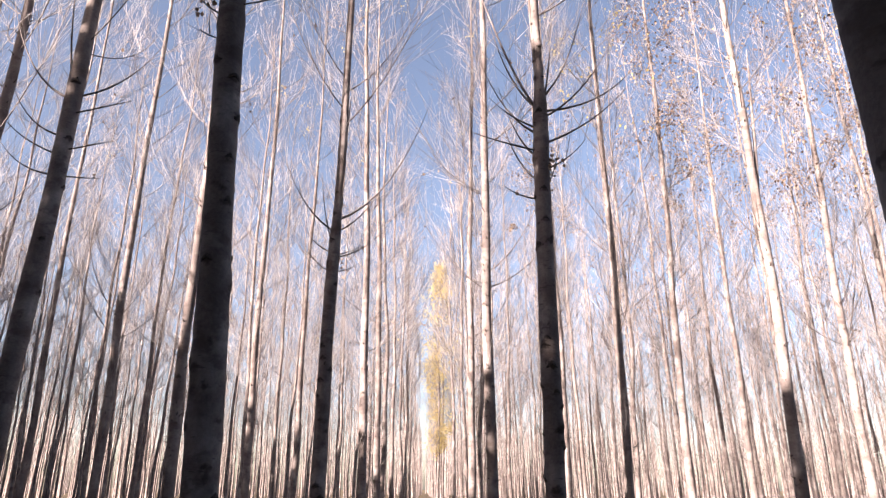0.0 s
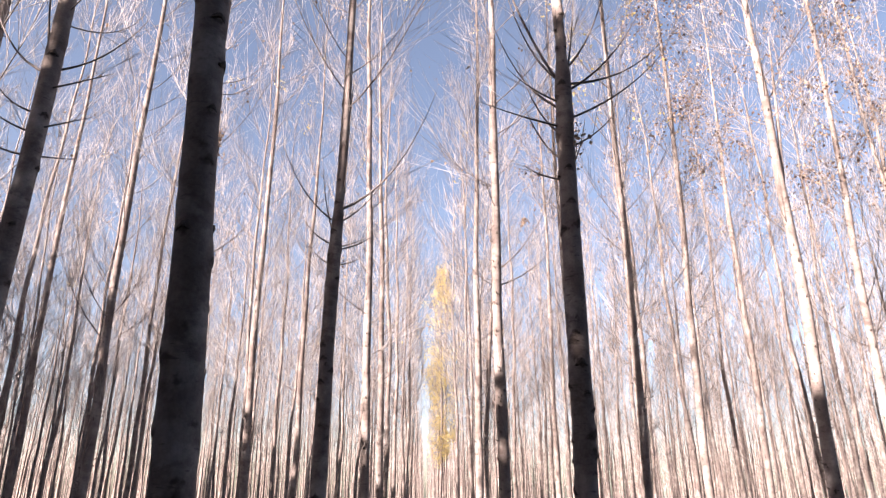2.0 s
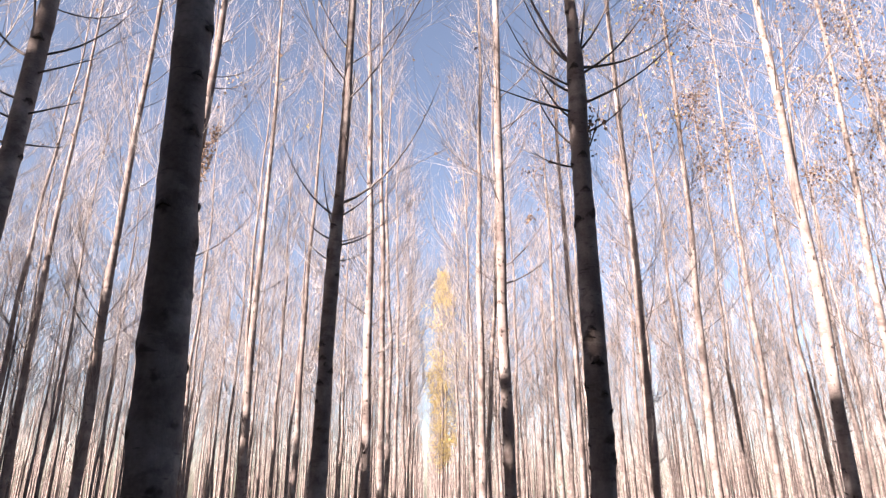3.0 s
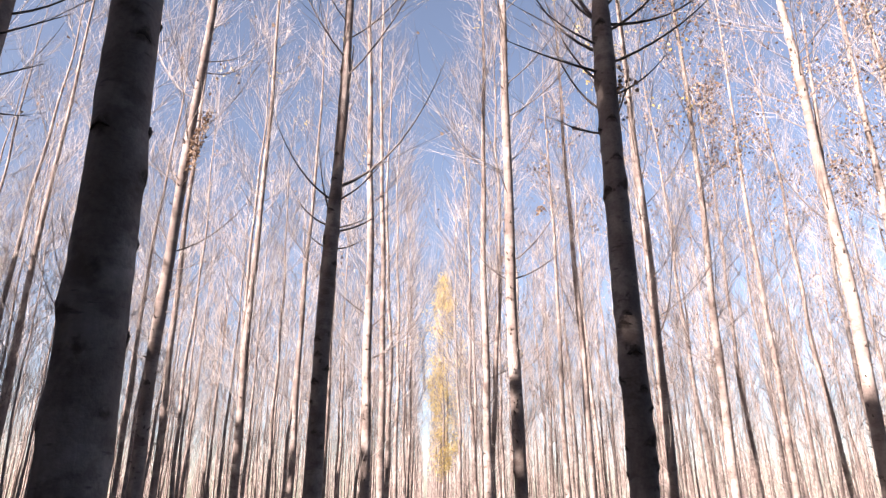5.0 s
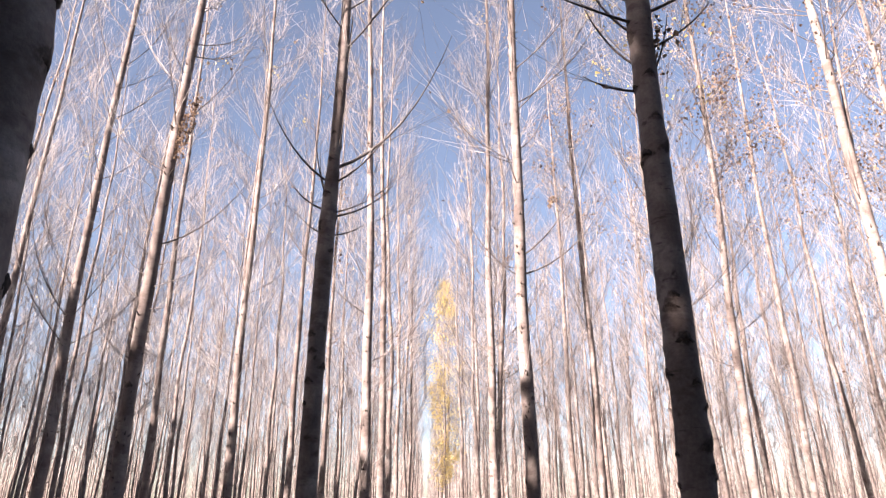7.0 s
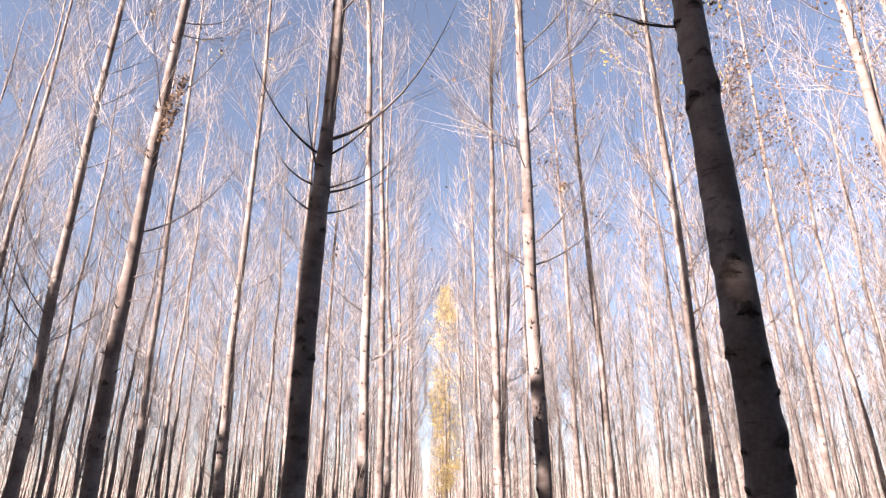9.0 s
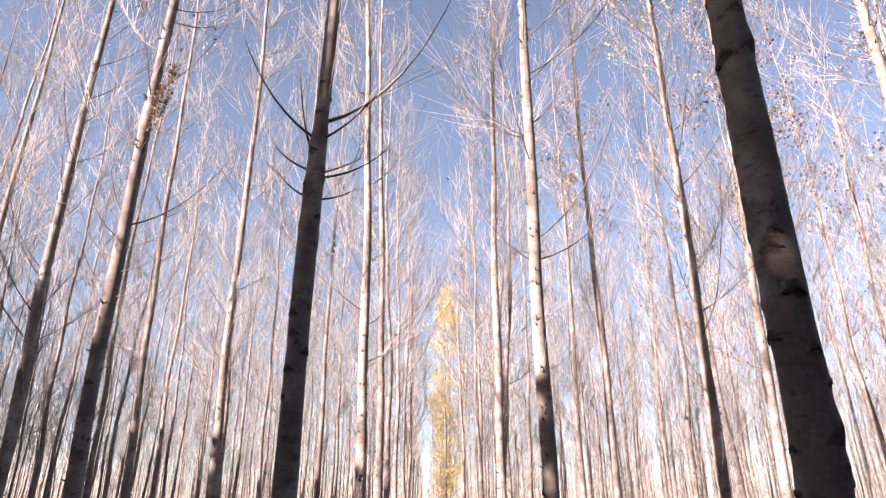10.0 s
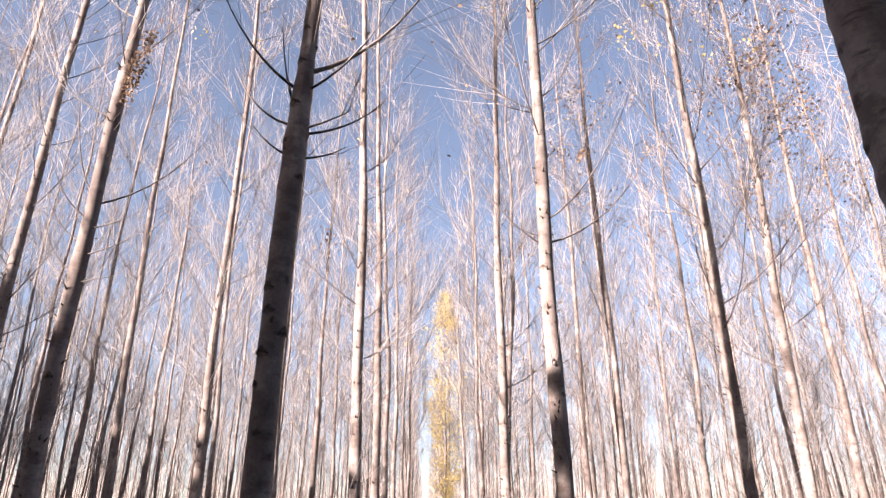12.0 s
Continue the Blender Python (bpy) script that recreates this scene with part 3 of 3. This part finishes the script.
def far_wood(spots, rng):
    """The end of the stand: many slim trunks and limbs joined into one mesh."""
    trunks, sticks = Buf(), Buf()
    for x, y in spots:
        tr = Poplar(int(rng.integers(1 << 30)), rng.uniform(21, 25), 0.12, rng.normal(-0.5, 0.8), 0, 0.1)
        at = np.array((x, y, 0))
        z = np.linspace(-0.1, tr.h, 7)
        trunks.tube(tr.axis(z) + at, tr.radius(np.maximum(z, 0)), 5)
        for zz in tr.crown_heights(18, 5.0, tr.h - 0.6):
            p = tr.limb_path(zz, rng.uniform(0, 6.283), limb_length(zz, 5.0, tr.h, rng), *spread(zz, 5.0, tr.h, rng, True), 2)
            sticks.tube(p + at, np.linspace(0.03, 0.014, len(p)), 3)
    root = new("far_wood")
    tagged(root, "far end of the poplar stand, massed slim pale trunks", "woods", kind="stuff")
    for x in np.arange(-230, 230, 0.9):
        y, h = rng.uniform(228, 262), rng.uniform(19, 25)
        z = np.array((-0.2, 0.35 * h, 0.7 * h, h))
        trunks.tube(np.stack([x + rng.normal(0, 0.12, 4), np.full(4, y), z], -1), (0.17, 0.14, 0.1, 0.03), 4)
        for _ in range(9):
            a, foot = rng.uniform(0, 6.283), rng.uniform(1.0, 0.9 * h)
            p = np.array((x, y, foot))
            out = np.array((math.cos(a), math.sin(a), 0)) * rng.uniform(0.6, 1.5)
            sticks.tube([p, p + out * 0.6 + (0, 0, 1.0), p + out + (0, 0, 2.6)], (0.09, 0.07, 0.03), 3)
    part("trunk_growth", trunks.mesh("trunk_growth", BARK), root, kind="stuff")
    part("limb_growth", sticks.mesh("limb_growth", TWIG), root, kind="stuff")


def stand():
    rng = np.random.default_rng(5)
    spots = []
    for k in range(-58, 59):
        for j in range(-3, 60 if abs(k) < 5 else 36):
            y = 1.5 + 6.3 * j + (3.15 if k % 2 else 0) + rng.normal(0, 0.3)
            x = 1.45 + 3.15 * k - 0.024 * y + rng.normal(0, 0.2) + (0.7 if k == 0 and 26 < y < 56 else 0)
            if y < -12 or abs(x) > 0.72 * max(y, 0) + 8 or (x > 3 and 0 < y < 12):
                continue
            if any((x - n["x"]) ** 2 + (y - n["y"]) ** 2 < 6.5 for n in NEAR):
                continue
            spots.append((x, y))
    spots.sort(key=lambda p: p[0] ** 2 + p[1] ** 2)
    last = {}
    for x, y in spots[:270]:
        pick = int(rng.choice(7, p=(0.16, 0.04, 0.16, 0.12, 0.27, 0.2, 0.05) if x > 3 else (0.3, 0.12, 0.2, 0.2, 0.05, 0.03, 0.1)))
        first = (MID if math.hypot(x, y) < 37 else FAR)[pick]
        sc = rng.uniform(0.92, 1.08)
        m = pose(x, y, 0, rng.normal(0, 0.9), rng.normal(-0.5, 0.9), 0) @ pose(0, 0, 0, 0, 0, rng.uniform(0, 360)) @ Matrix.Diagonal((sc, sc, sc, 1))
        if first.name in last:
            copy_thing(first, last[first.name][1])
        last[first.name] = first, m
    for first, m in last.values():
        first.matrix_basis = m
    far_wood([p for p in spots[270:] if p[1] < 130 or rng.random() < 0.6], rng)


stand()


# ---- the unseen leafy tree line, added behind the walk to shade the lower trunks ----
def leafy_tree(seed, height):
    tr = Poplar(seed, height, 0.2, 0, 0, 0.05)
    rng = tr.rng
    root = new("leafy_tree")
    tagged(root, "tall tree still in dull green leaf", "tree", "tree line behind the walk")
    part("trunk", tr.trunk(8, 24).mesh("trunk", BARK), root)
    br, tips = Buf(), []
    for z in tr.crown_heights(48, 0.4, height - 0.5):
        p = tr.limb_path(z, rng.uniform(0, 6.283), 1.2 + 1.6 * (1 - z / height) + rng.uniform(0, 0.6), 65, 30, 4)
        br.tube(p, np.linspace(0.03, 0.006, len(p)), 3)
        tips += list(p[1:])
    part("limb_growth", br.mesh("limb_growth", TWIG), root, kind="stuff")
    tips = [t for t in tips if rng.random() < min(1.0, 0.1 + (height - t[2]) / 4.5)]
    lf = Buf()
    leaves_at(lf, tips, 1850, rng, 0.66, clump=0.5)
    part("foliage", lf.mesh("foliage", GREEN, False), root, "dense dull green leaves", "stuff")
    return root


def shade_tree_line():
    rng = np.random.default_rng(9)
    first = leafy_tree(300, 12.2)
    s = Vector((math.sin(radians(SUN_BACK)), math.cos(radians(SUN_BACK)), 0))
    q = Vector((s.y, -s.x, 0))
    # right-hand row out of view, added to cut sky fill on the near trunks
    for i in range(15):
        m = pose(14.0 + rng.uniform(-0.8, 0.8), -29 + 2.2 * i, 0, 0, 0, rng.uniform(0, 360)) @ Matrix.Diagonal((1.3, 1.3, 1.15 * rng.uniform(0.95, 1.05), 1))
        copy_thing(first, m)
    for i in range(10, 62):
        at = s * (-12.0 + rng.uniform(-0.6, 0.6) - (1.6 if i % 2 else 0)) + q * ((i - 43) * 2.0)
        # heights set where the shade should end on each trunk; the tallest block sky light
        tall = 1.45 if i < 26 else 1.2 if i < 31 else 0.9 if i < 36 else (0.88, 0.92, 0.95, 1.03, 1.06, 1.08)[i - 36] if i < 42 else 1.24 if i < 46 else 1.75
        m = pose(at.x, at.y, 0, 0, 0, rng.uniform(0, 360)) @ Matrix.Diagonal((1.3, 1.3, tall * rng.uniform(0.97, 1.03), 1))
        if i == 61:
            first.matrix_basis = m
        else:
            copy_thing(first, m)


shade_tree_line()


# ---- the yellow poplar at the end of the alley ----
def yellow_tree(x, y):
    tr = Poplar(77, 19.6, 0.12, 0, 0, 0.05)
    rng = tr.rng
    root = new("yellow_poplar")
    root.location = (x, y, 0)
    tagged(root, "narrow columnar poplar in golden yellow leaf at the alley's end", "tree")
    part("trunk", tr.trunk(8, 30).mesh("trunk", BARK), root)
    br, tw, tips = Buf(), Buf(), []
    for z in rng.uniform(3.6, 19.3, 170):
        width = min(max((19.7 - z) / 6.5, 0.1), 1.0) * min(max((z - 2.8) / 3.0, 0.5), 1.0)
        p = tr.limb_path(z, rng.uniform(0, 6.283), rng.uniform(1.1, 3.4) * width, 58, 22, 5)
        br.tube(p, np.linspace(0.014, 0.004, len(p)), 4)
        tips += tr.twigs_on(tw, p, 6, 3, 0.15 + 0.4 * width, 2, 0, 0.004)
    part("limb_growth", br.mesh("limb_growth", TWIG), root, kind="stuff")
    part("twig_growth", tw.mesh("twig_growth", TWIG), root, kind="stuff")
    lf = Buf()
    leaves_at(lf, tips, 9000, rng, 0.12, clump=0.25)
    part("foliage", lf.mesh("foliage", YELLOW, False), root, "golden yellow leaves", "stuff")


yellow_tree(-0.3, 54.0)
